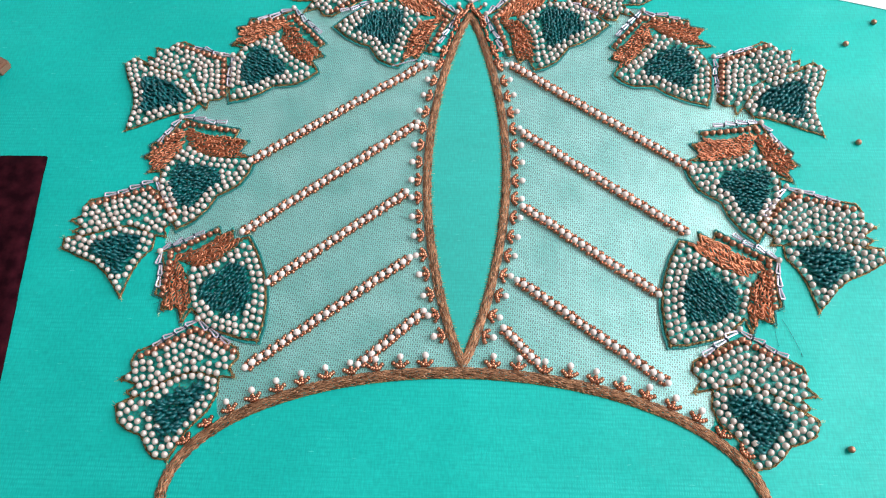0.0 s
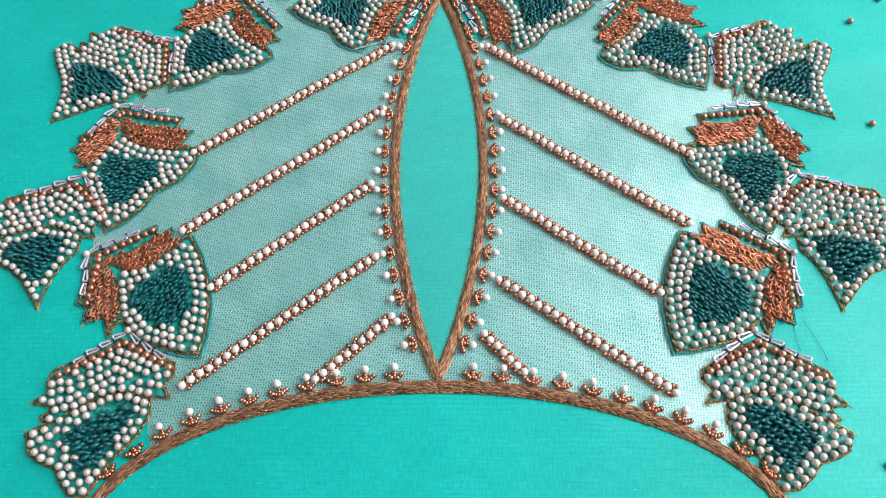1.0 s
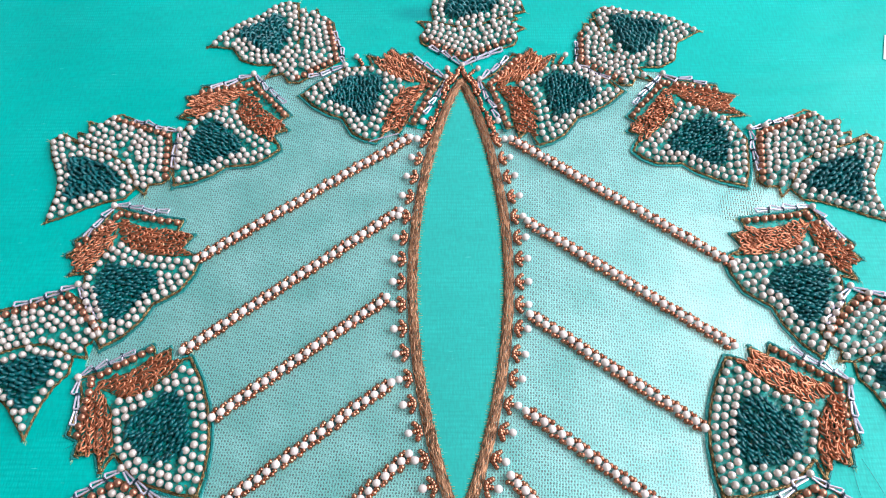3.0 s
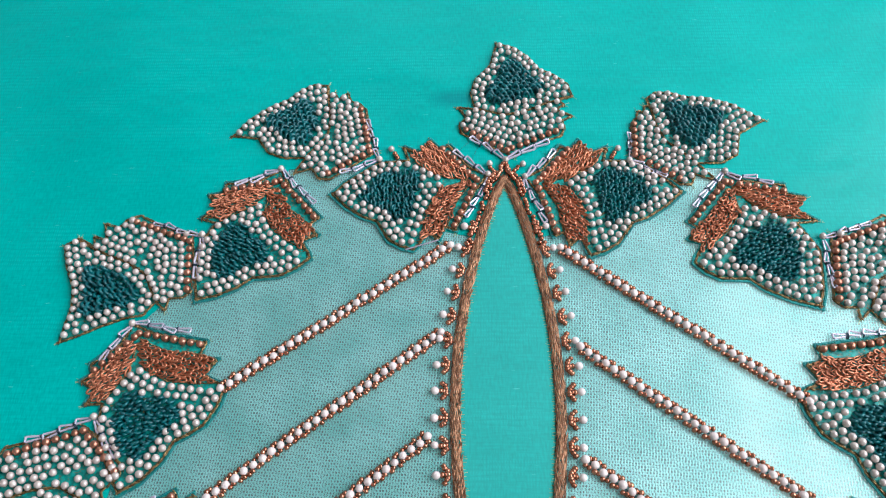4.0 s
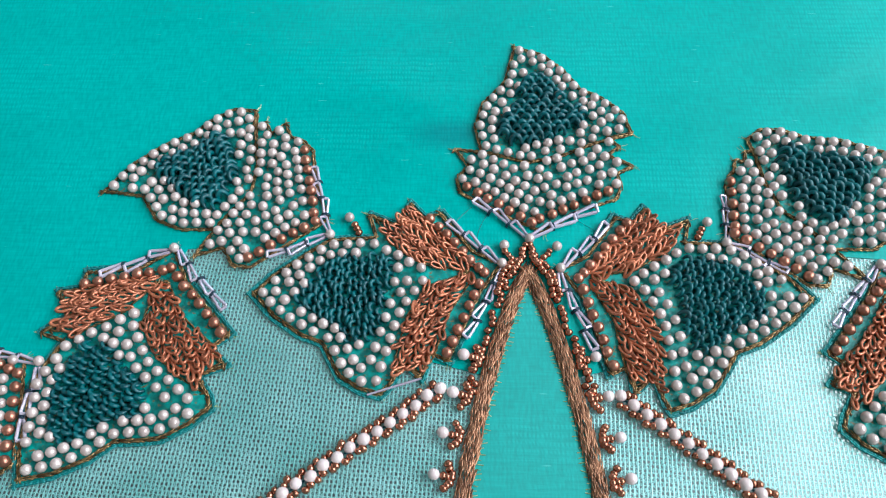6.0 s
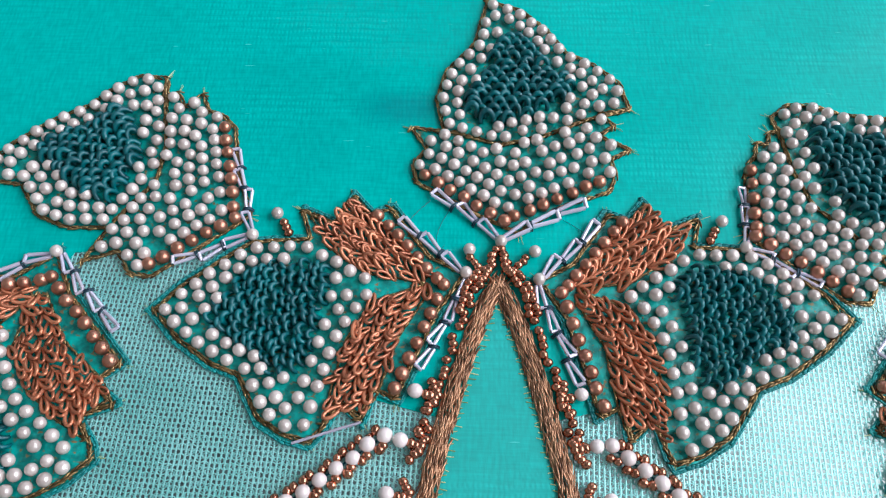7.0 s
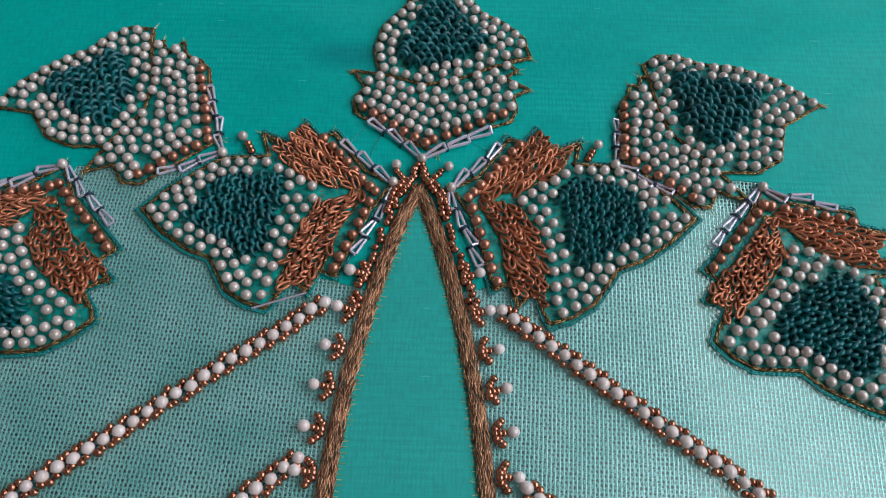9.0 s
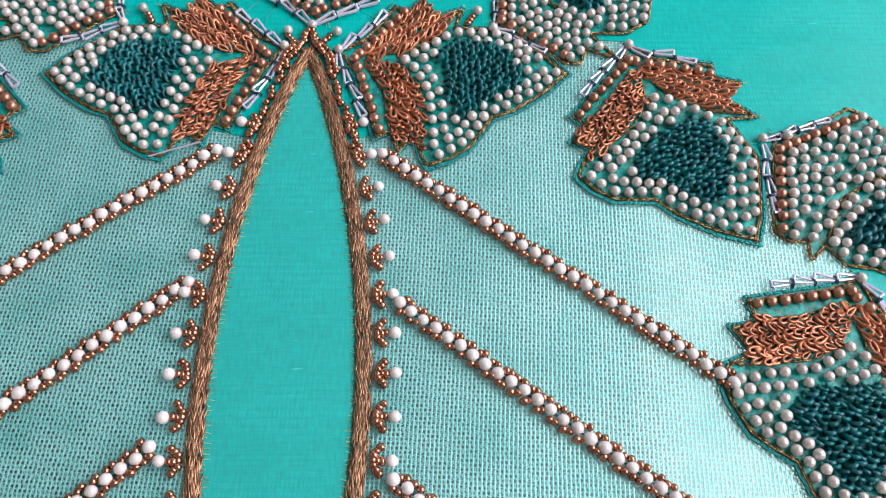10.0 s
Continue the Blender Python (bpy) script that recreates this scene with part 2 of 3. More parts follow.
def bugle_link_mesh():
    """Two slim silver tubes laid as a narrow loop, closed by a short one."""
    verts, faces = [], []
    for a, b in (((0.35, 0.4, 0.6), (5.3, 0.95, 0.95)), ((0.35, -0.4, 0.6), (5.1, -0.9, 0.95)), ((5.35, -0.95, 1.0), (5.6, 0.95, 1.0))):
        tube(verts, faces, [[c * MM for c in a], [c * MM for c in b]], 0.4 * MM, 8)
    return data_mesh("bugle_loop", verts, faces, silver, False)


def joint_mesh():
    """Dark couching thread wound over the joint between two bugle loops."""
    verts, faces = [], []
    for dx in (-0.25, 0.25):
        tube(verts, faces, [[c * MM for c in q] for q in ((dx, -1.4, 0.2), (dx + 0.1, -0.7, 1.5), (dx, 0.7, 1.55), (dx - 0.1, 1.4, 0.2))], 0.24 * MM, 5)
    return data_mesh("joint_thread", verts, faces, dark_thread, True)


def thread_loop_mesh():
    """A raised loop of thick dark thread, like a small scale."""
    verts, faces, path, rad = [], [], [], []
    for i in range(9):
        w = math.pi * (-0.12 + 1.24 * i / 8)
        path.append((1.2 * math.cos(w) * MM, 1.3 * math.sin(w) * MM, (0.45 + 1.6 * max(0.0, math.sin(w))) * MM))
        rad.append((0.42 + 0.16 * math.sin(w)) * MM)
    tube(verts, faces, path, rad, 6)
    return data_mesh("thread_loop", verts, faces, teal_thread, True)


def chain_link_mesh():
    """One link of chain stitch: a long narrow loop of two-ply thread."""
    verts, faces, path = [], [], []
    for i in range(12):
        w = 2 * math.pi * i / 12
        path.append((2.1 * math.cos(w) * MM, 0.7 * math.sin(w) * (1.0 + 0.35 * math.cos(w)) * MM, (0.9 + 0.4 * math.cos(w)) * MM))
    tube(verts, faces, path, 0.41 * MM, 6, 1.0, True)
    return data_mesh("chain_stitch", verts, faces, orange_thread, True)


bugle_mesh, joint, loop_mesh, link_mesh = bugle_link_mesh(), joint_mesh(), thread_loop_mesh(), chain_link_mesh()


# ---- plane geometry, in millimetres ----
def inside(poly, pts):
    x, y = pts[:, 0], pts[:, 1]
    hit = np.zeros(len(pts), bool)
    for (x0, y0), (x1, y1) in zip(poly, np.roll(poly, -1, 0)):
        if y0 != y1:
            hit ^= ((y0 > y) != (y1 > y)) & (x < (x1 - x0) * (y - y0) / (y1 - y0) + x0)
    return hit


def border(poly, pts):
    """For each point the distance to the outline, and how far along it that lies."""
    best, along, done = np.full(len(pts), 1e9), np.zeros(len(pts)), 0.0
    for a, b in zip(poly, np.roll(poly, -1, 0)):
        d = b - a
        length = np.hypot(*d)
        u = np.clip(((pts - a) @ d) / max(length ** 2, 1e-9), 0, 1)
        dist = np.hypot(*(pts - a - u[:, None] * d).T)
        near = dist < best
        best[near], along[near] = dist[near], (done + u * length)[near]
        done += length
    return best, along


def rounded(poly, times=1):
    for _ in range(times):
        nxt = np.roll(poly, -1, 0)
        poly = np.stack([0.75 * poly + 0.25 * nxt, 0.25 * poly + 0.75 * nxt], 1).reshape(-1, 2)
    return poly


def resample(pts, step, closed=False):
    pts = np.vstack([pts, pts[:1]]) if closed else np.asarray(pts, float)
    run = np.r_[0, np.cumsum(np.hypot(*np.diff(pts, axis=0).T))]
    at = np.linspace(0, run[-1], max(2, int(round(run[-1] / step)) + 1))
    return np.stack([np.interp(at, run, pts[:, 0]), np.interp(at, run, pts[:, 1])], 1)


def packed(poly, keep_off, pitch, edge, r):
    """Places for beads in rows that follow the outline, as they are sewn."""
    lo, hi = poly.min(0), poly.max(0)
    gx, gy = np.meshgrid(np.arange(lo[0], hi[0], 0.35), np.arange(lo[1], hi[1], 0.35))
    pts = np.stack([gx.ravel(), gy.ravel()], 1)
    pts = pts[inside(poly, pts)]
    for other, gap in keep_off:
        d, _ = border(other, pts)
        pts = pts[~inside(other, pts) & (d > gap)]
    d, along = border(poly, pts)
    row = np.floor((d - edge) / (pitch * 0.95))
    off = np.abs(d - edge - row * pitch * 0.95) > 0.3
    order = np.lexsort((along, off, row))
    taken, rank = np.zeros((0, 2)), np.zeros(0)
    for i in order:
        if row[i] < 0:
            continue
        need = np.where((rank == row[i]) & ~off[i], pitch, pitch * 0.9)
        if len(taken) == 0 or np.all(np.hypot(*(taken - pts[i]).T) > need):
            taken, rank = np.vstack([taken, pts[i]]), np.append(rank, row[i])
    return taken + np.array([[r.uniform(-0.16, 0.16), r.uniform(-0.16, 0.16)] for _ in taken]).reshape(-1, 2)


def stitches(name, lines, length, width, mat, spread, rows, height, z, r, lean=0.0):
    """A band of short overlapping thread stitches along lines: one mesh."""
    verts, faces = [], []
    for line in lines:
        line = resample(line, length * 0.55)
        way = np.gradient(line, axis=0)
        way /= np.maximum(np.hypot(*way.T)[:, None], 1e-9)
        for row in range(rows):
            off = (row - (rows - 1) / 2) * spread
            sign = 1 if row % 2 else -1
            for p, w in zip(line, way):
                side = np.array([-w[1], w[0]])
                a = lean * sign + r.uniform(-0.12, 0.12)
                d = w * math.cos(a) + side * math.sin(a)
                c = p + side * (off + r.uniform(-0.12, 0.12) * spread) + w * r.uniform(-0.25, 0.25) * length
                half = 0.5 * length * r.uniform(0.85, 1.15)
                zz = z + height * (1.0 - (2 * off / max(spread * rows, 0.01)) ** 2) + r.uniform(0, 0.2)
                path = [(c[0] - d[0] * half, c[1] - d[1] * half, zz - 0.25), (c[0] - d[0] * half * 0.4, c[1] - d[1] * half * 0.4, zz + 0.1),
                        (c[0] + d[0] * half * 0.4, c[1] + d[1] * half * 0.4, zz + 0.1), (c[0] + d[0] * half, c[1] + d[1] * half, zz - 0.25)]
                tube(verts, faces, [[v * MM for v in q] for q in path], [width * s * MM for s in (0.25, 0.5, 0.5, 0.25)], 5)
    return data_mesh(name, verts, faces, mat, True)


def local_mesh(me, parent):
    me.transform(Matrix.Translation(-parent.location))
    return me


# ---- the room ----
FLOOR = -0.75
X0, X1, Y0, Y1, TOP = -1.9, 1.35, -1.7, 2.0, 1.95
tagged(new("floor", box("floor", (X0, Y0, FLOOR - 0.1), (X1, Y1, FLOOR), stone)), "plain green-grey stone floor under the stretched cloth", "floor", kind="structure")
tagged(new("ceiling", box("ceiling", (X0, Y0, TOP), (X1, Y1, TOP + 0.1), plaster)), "plain cream plaster ceiling", "ceiling", kind="structure")
tagged(new("wall_west", box("wall_west", (X0 - 0.15, Y0 - 0.15, FLOOR - 0.1), (X0, Y1 + 0.15, TOP + 0.1), plaster)), "plain cream plaster wall", "wall", kind="structure")
tagged(new("wall_south", box("wall_south", (X0, Y0 - 0.15, FLOOR - 0.1), (X1, Y0, TOP + 0.1), plaster)), "plain cream plaster wall", "wall", kind="structure")


def wall_with_opening(name, along_x, fixed, thick, u0, u1, a0, a1, z0, z1):
    bm = bmesh.new()
    for lo_u, hi_u, lo_z, hi_z in ((u0, a0, FLOOR - 0.1, TOP + 0.1), (a1, u1, FLOOR - 0.1, TOP + 0.1), (a0, a1, FLOOR - 0.1, z0), (a0, a1, z1, TOP + 0.1)):
        made = bmesh.ops.create_cube(bm, size=1)["verts"]
        for v in made:
            u, w, z = (v.co.x if along_x else v.co.y) + 0.5, (v.co.y if along_x else v.co.x) + 0.5, v.co.z + 0.5
            u, w, z = lo_u + u * (hi_u - lo_u), fixed + w * thick, lo_z + z * (hi_z - lo_z)
            v.co = (u, w, z) if along_x else (w, u, z)
    return tagged(new(name, mesh_of(name, bm, plaster, False)), "plain cream plaster wall with a window opening", "wall", kind="structure")


wall_with_opening("wall_east", False, X1, 0.15, Y0 - 0.15, Y1 + 0.15, -0.65, 1.25, 0.4, 1.75)
wall_with_opening("wall_north", True, Y1, 0.15, X0, X1, -0.7, 0.9, 0.25, 1.45)

# ---- the cloth: silk with a cut-out panel of net ----
SLIT_X, SLIT_TOP = 0.9, 206.0


def slit_side(sign, grow=0.0, n=48):
    u = np.linspace(0, 1, n)
    w = 20.0 * np.maximum(np.sin(np.pi * u), 0) ** 0.78 + grow
    return np.stack([SLIT_X + sign * w, 1.0 + (SLIT_TOP - 1.0) * u], 1)


ARC_A, ARC_B, ARC_Y = 126.0, 57.0, -3.5


def arc_line(a0, a1, n=60, lift=0.0):
    """The curved neck edge, by angle from its middle."""
    w = np.radians(np.linspace(a0, a1, n))
    return np.stack([0.8 + (ARC_A + lift) * np.sin(w), ARC_Y - ARC_B + (ARC_B + lift) * np.cos(w)], 1)


HALF = np.array([(-12, 176), (-36, 182), (-45, 205), (-47, 215), (-97, 212), (-104, 195), (-126, 178), (-130, 160), (-143, 142), (-150, 134), (-146, 110),
                 (-150, 96), (-145, 72), (-147, 60), (-130, 35), (-120, 18), (-112, 0), (-107, -24)], float)
EDGE = np.vstack([HALF, arc_line(-56, 56, 40), (HALF * (-1, 1) + (2, 0))[::-1]])


def flat_sheet(name, outer, holes, z, mat, thick):
    """A thin sheet with holes through it, closed with its own edge."""
    from mathutils.geometry import tessellate_polygon
    loops = [outer] + holes
    pts = [Vector((p[0] * MM, p[1] * MM, 0)) for loop in loops for p in loop]
    tris = tessellate_polygon([[Vector((p[0] * MM, p[1] * MM, 0)) for p in loop] for loop in loops])
    n = len(pts)
    verts = [(p.x, p.y, z * MM) for p in pts] + [(p.x, p.y, (z - thick) * MM) for p in pts]
    faces = []
    for a, b, c in tris:
        if (pts[b] - pts[a]).cross(pts[c] - pts[a]).z < 0:
            b, c = c, b
        faces += [(a, b, c), (a + n, c + n, b + n)]
    start = 0
    for loop in loops:
        k = len(loop)
        for i in range(k):
            a, b = start + i, start + (i + 1) % k
            faces.append((a, b, b + n, a + n))
        start += k
    return data_mesh(name, verts, faces, mat)


# the net's edge and the slit inside it
SLIT = np.vstack([slit_side(-1)[:-1], slit_side(1)[::-1][:-1]])
OUTER = [(-620, -480), (450, -480), (450, 640), (-620, 640)]
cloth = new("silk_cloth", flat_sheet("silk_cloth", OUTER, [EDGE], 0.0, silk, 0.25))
tagged(cloth, "taut bright turquoise silk cloth with a fine slubbed weave", "cloth", kind="structure")
panel = new("slit_panel", flat_sheet("slit_panel", SLIT, [], 0.15, lined_silk, 0.2))
tagged(panel, "almond-shaped turquoise silk panel inside the bronze border", "cloth", kind="structure")


def net_mesh(turn, z0, half, pitch=0.64, tall=2.2, rib=1.1):
    """A fine net of twisted threads: upright twin threads joined by short slanting ones."""
    pts_v, pts_d = [], []
    cols = np.arange(-212, 214, pitch)
    for i, x in enumerate(cols):
        y = np.arange(-150, 320, tall) + (tall / 2 if i % 2 else 0)
        pts_v.append(np.stack([np.full_like(y, x), y], 1))
    ca, sa = math.cos(radians(turn)), math.sin(radians(turn))
    spin = np.array([[ca, sa], [-sa, ca]])
    nodes = np.vstack(pts_v) @ spin
    keep = inside(EDGE, nodes) & ~inside(SLIT, nodes)
    d, _ = border(EDGE, nodes)
    nodes = nodes[keep | ((d < 1.5) & ~inside(SLIT, nodes))]
    nodes = nodes + 0.25 * np.stack([np.sin(nodes[:, 1] / 17.0 + z0), np.sin(nodes[:, 0] / 23.0)], 1)
    verts, faces = [], []

    def ribbon(a, b, half, z):
        d = b - a
        s = np.stack([-d[:, 1], d[:, 0]], 1)
        s /= np.hypot(*s.T)[:, None]
        n0 = sum(len(v) for v in verts)
        k = len(a)
        zz = np.full((k, 1), z)
        for p, off, dz in ((a, -half, -0.015), (a, 0, 0.02), (a, half, -0.015), (b, -half, -0.015), (b, 0, 0.02), (b, half, -0.015)):
            verts.append(np.hstack([p + s * off, zz + dz]))
        i = np.arange(k) + n0
        faces.append(np.stack([i, i + 3 * k, i + 4 * k, i + k], 1))
        faces.append(np.stack([i + k, i + 4 * k, i + 5 * k, i + 2 * k], 1))

    rise = np.array([0, tall / 6]) @ spin
    side = np.array([pitch, tall / 2]) @ spin
    back = np.array([-pitch, tall / 2]) @ spin
    ribbon(nodes - rise * rib, nodes + rise * rib, half * 1.35, z0)
    ribbon(nodes + rise * 0.85, nodes + side - rise * 0.85, half * 0.78, z0 - 0.05)
    ribbon(nodes + rise * 0.85, nodes + back - rise * 0.85, half * 0.78, z0 - 0.05)
    return data_mesh("net_layer", np.vstack(verts) * MM, np.vstack(faces).tolist(), net_thread)


net = thing("net_panel", (0, 0), "sheer pale mint double net let into the silk cloth", "net", kind="stuff")
part("upper_layer", net_mesh(-3.0, -0.3, 0.15, 1.06, 2.1, 2.9), net)
part("lower_layer", net_mesh(4.5, -1.0, 0.15), net)

# ---- the stretcher that holds the cloth ----
stretcher = thing("stretcher_frame", (115, 80), "plain brown wooden stretcher frame under the cloth's edges", "frame")


def timber(name, lo, hi):
    bm = bmesh.new()
    bmesh.ops.create_cube(bm, size=1)
    for v in bm.verts:
        v.co = Vector([lo[i] + (v.co[i] + 0.5) * (hi[i] - lo[i]) for i in range(3)])
    bmesh.ops.bevel(bm, geom=bm.edges[:], offset=0.003, segments=2, affect="EDGES")
    part(name, local_mesh(mesh_of(name, bm, wood, False), stretcher), stretcher)


for lo, hi in (((-0.62, -0.48, -0.041), (-0.58, 0.64, -0.001)), ((0.41, -0.48, -0.041), (0.45, 0.64, -0.001)), ((-0.58, -0.48, -0.041), (0.41, -0.44, -0.001)), ((-0.58, 0.60, -0.041), (0.41, 0.64, -0.001))):
    timber("bar", lo, hi)
for x in (-0.62, 0.41):
    for y in (-0.48, 0.60):
        timber("leg", (x, y, FLOOR), (x + 0.04, y + 0.04, -0.043))

# ---- leaf motifs: shapes round the node where their bugle arms meet ----
BUD = dict(
    outline=[(-3.5, 72), (5.3, 69), (12, 62.5), (17, 55), (24, 51), (30, 45.5), (32, 37.7), (24.5, 36), (28, 32.6), (24, 29.5), (31.5, 25.7), (26.5, 22.8),
             (27.6, 18.6), (25.8, 14), (14, 9.6), (4, 2.6), (-5, 7), (-20, 15.5), (-21.3, 20.3), (-18, 25.2), (-22, 31.2), (-14, 30.2), (-16, 39.5), (-14, 48.3), (-6.7, 57.5), (-4.6, 67)],
    fill=[(1.5, 61.5), (8, 55), (10.5, 49), (17.5, 45.5), (17.5, 41), (7.5, 34.5), (-2.5, 31.5), (-8.5, 34), (-8.3, 38), (-6.3, 43), (-1, 54)],
    arms=[((-0.6, 1.0), (-16, 13)), ((0.6, 0.8), (19.3, 11.7))],
    rows=[((-18.2, 17.2), (0.8, 5.4)), ((23.6, 16.4), (3.2, 6.6))],
    vein=[(31, 37), (22, 34.5), (10, 29), (0, 26.5), (-12, 30)])
SLIM_BUD = dict(
    BUD,
    outline=[(-3.5, 72), (1.5, 65), (7, 57.5), (14, 51.5), (24, 47.5), (33, 42.5), (32.5, 36.5), (25, 34.5), (29, 32), (25, 29.5), (31.5, 25.7), (26.5, 22.8),
             (27.6, 18.6), (25.8, 14), (14, 9.6), (4, 2.6), (-5, 7), (-20, 15.5), (-20, 20.3), (-16.5, 25.2), (-20, 29.5), (-14, 30.2), (-15.5, 38), (-11.5, 45), (-8.5, 54), (-6, 64)],
    fill=[(0, 58), (5.5, 52), (11, 47.5), (18.5, 43.5), (18, 39), (7.5, 33.5), (-2.5, 31.5), (-8.5, 33), (-8.3, 38), (-5.5, 45), (-3, 53)])
SPRAY = dict(
    outline=[(-69.3, -10.2), (-62.8, -17), (-54.7, -22.4), (-48.4, -24.6), (-46.1, -28.7), (-43, -33.8), (-37.4, -37.1), (-31.8, -38.4), (-29.4, -35.8), (-26.2, -29.8),
             (-21.4, -33.8), (-19.2, -27), (-14.2, -29), (-6, -9), (0, 0), (-8, 4), (-18, 16.5), (-22.5, 14.6), (-27.1, 19.6), (-30.6, 12.2), (-38.6, 15.6), (-36, 8), (-42.1, 7.7),
             (-49.6, 7), (-56.4, 2), (-64.1, -4.2)],
    pearls=[(-69.3, -10.2), (-62.8, -17), (-54.7, -22.4), (-48.4, -24.6), (-46.1, -28.7), (-43, -33.8), (-37.4, -37.1), (-31.8, -38.4), (-28.8, -27), (-26.3, -16.5),
            (-21, -7.6), (-15.5, -3.2), (-21.6, -0.4), (-32, 5.6), (-36, 7.6), (-42.1, 7.7), (-49.6, 7), (-56.4, 2), (-64.1, -4.2)],
    fill=[(-57.3, -14.4), (-53.8, -6.6), (-47.4, 0.2), (-37.7, 2.5), (-31.3, 1.3), (-29.5, -3.4), (-31.4, -8.7), (-31.9, -15), (-32.6, -19.4), (-35.8, -22.5), (-39, -25),
          (-42.9, -22.7), (-44.6, -19.1)],
    wings=[([(-9.8, -2.9), (-20.6, -7.1), (-25.8, -16.1), (-28.2, -27.1), (-29.2, -34.6), (-25.6, -30.5), (-20.6, -32.2), (-18, -27.5), (-14.6, -15.4), (-8.2, -4.6)], (-0.45, -0.9)),
           ([(-9.9, -2.2), (-21.1, -0.5), (-31.8, 6.1), (-36.5, 13.8), (-31.2, 12.4), (-27.1, 17.6), (-21.6, 13.8), (-15.6, 7.6), (-8.0, 0.3)], (-0.82, 0.58))],
    arms=[((-0.9, 0.3), (-15.8, 13.5)), ((0.3, -0.8), (-8.7, -23))],
    rows=[((-20.6, 14.2), (-6.4, -1.6)), ((-4.9, -3.0), (-14.5, -26.8))])
BULGE = [(-69.3, -10.2), (-66.2, -17.1), (-60.7, -24.8), (-55.8, -29.5), (-50.1, -33.2), (-41.5, -36.6), (-31.8, -38.4)]
BROAD_SPRAY = dict(SPRAY, outline=BULGE + SPRAY["outline"][8:], pearls=BULGE + SPRAY["pearls"][8:],
                   fill=[(-55.5, -14), (-52.5, -6.6), (-47, -1), (-37.7, 1.5), (-31.3, 0.5), (-29, -4.4), (-29.9, -10.7), (-31, -17), (-32.6, -22), (-36.5, -25),
                         (-42, -26), (-48, -23.5), (-52.5, -19)])


def leaf(shape, place, label, on_net, seed_no):
    """One embroidered leaf: place is x, y, the four terms of its turn and stretch, then its bend."""
    r = random.Random(seed_no)
    x, y, a, b, c, d = place[:6]
    bend = np.array(place[6:]).reshape(3, 2) / 100
    turn = np.array([[a, b], [c, d]])

    def put(points):
        points = np.asarray(points, float)
        u, v = points[:, :1], points[:, 1:]
        return points @ turn.T + (x, y) + np.hstack([u * v, u * u, v * v]) @ bend

    leaf_ob = thing("embroidered_leaf", (x, y), label, "embroidery", "beaded leaves round the net panel")
    outline = put(shape["outline"])
    fill = rounded(put(shape["fill"]), 2)
    rim = outline + (outline - outline.mean(0)) * (0.045 if on_net else 0.0)
    part("backing", local_mesh(flat_sheet("backing", rim, [], 0.22 if on_net else 0.1, ground, 0.4), leaf_ob), leaf_ob, "stitched green-turquoise ground under the beads")
    if on_net:
        part("cut_edge", local_mesh(stitches("cut_edge", [np.vstack([rim, rim[:1]])], 1.5, 0.6, teal_edge, 0.42, 2, 0.15, 0.12, r), leaf_ob), leaf_ob, "dark teal overcast edge")
    centre = outline.mean(0)
    inner = outline + (centre - outline) * (0.008 if on_net else 0.0)
    part("outline_stitch", local_mesh(stitches("outline_stitch", [np.vstack([inner, inner[:1]])], 2.3, 0.5, zari, 0.5, 2, 0.15, 0.5 if on_net else 0.3, r, 0.16), leaf_ob), leaf_ob, "old gold zari outline")
    verts, faces = [], []
    for before, p, after in zip(np.roll(outline, 1, 0), outline, np.roll(outline, -1, 0)):
        out = (p - before) / np.hypot(*(p - before)) + (p - after) / np.hypot(*(p - after))
        if np.hypot(*out) > 1.0 and np.dot(out, p - centre) > 0:
            out = out / np.hypot(*out)
            for k in range(3):
                a = r.uniform(-0.6, 0.6)
                w = np.array([out[0] * math.cos(a) - out[1] * math.sin(a), out[0] * math.sin(a) + out[1] * math.cos(a)]) * r.uniform(1.2, 3.0)
                tube(verts, faces, [[c * MM for c in (*(p - out * 0.8), 0.4)], [c * MM for c in (*(p + w), 0.35)]], 0.075 * MM, 4)
    if verts:
        tagged(part("thread_end", local_mesh(data_mesh("thread_end", verts, faces, end_thread), leaf_ob), leaf_ob), "fine pale thread ends", kind="stuff")
    if "vein" in shape:
        part("vein_stitch", local_mesh(stitches("vein_stitch", [put(shape["vein"])], 2.3, 0.55, zari, 0.5, 2, 0.15, 0.35, r, 0.16), leaf_ob), leaf_ob, "old gold zari line")
    keep_off = [(fill, 0.7)]
    if "vein" in shape:
        keep_off.append((np.vstack([put(shape["vein"]), put(shape["vein"])[-2:0:-1]]), 1.2))
    for p, q in shape["rows"]:
        p, q = put([p])[0], put([q])[0]
        for s in resample([p, q], 3.6):
            piece("copper_bead", copper_mesh, leaf_ob, *(s + (r.uniform(-0.2, 0.2), r.uniform(-0.2, 0.2))), 1.25, r.uniform(0, 6), (0, r.uniform(-0.5, 0.5)), r.uniform(0.94, 1.06))
        if not on_net:
            w = (q - p) / np.hypot(*(q - p))
            s = np.array([-w[1], w[0]]) * 1.35
            keep_off.append((np.array([p - s - w, q - s + w, q + s + w, p + s - w]), 1.2))
    for p in packed(put(shape.get("pearls", shape["outline"])), keep_off, 3.65, 1.9 if on_net else 1.5, r):
        piece("pearl", pearl_mesh, leaf_ob, *p, 1.5 + r.uniform(0, 0.3), r.uniform(0, 6.28), (0, r.uniform(-0.6, 0.6)), r.uniform(0.93, 1.07))
    lo, hi = fill.min(0), fill.max(0)
    flow = math.atan2(turn[1, 1], turn[0, 1]) if not on_net else math.atan2(-turn[1, 0], -turn[0, 0])
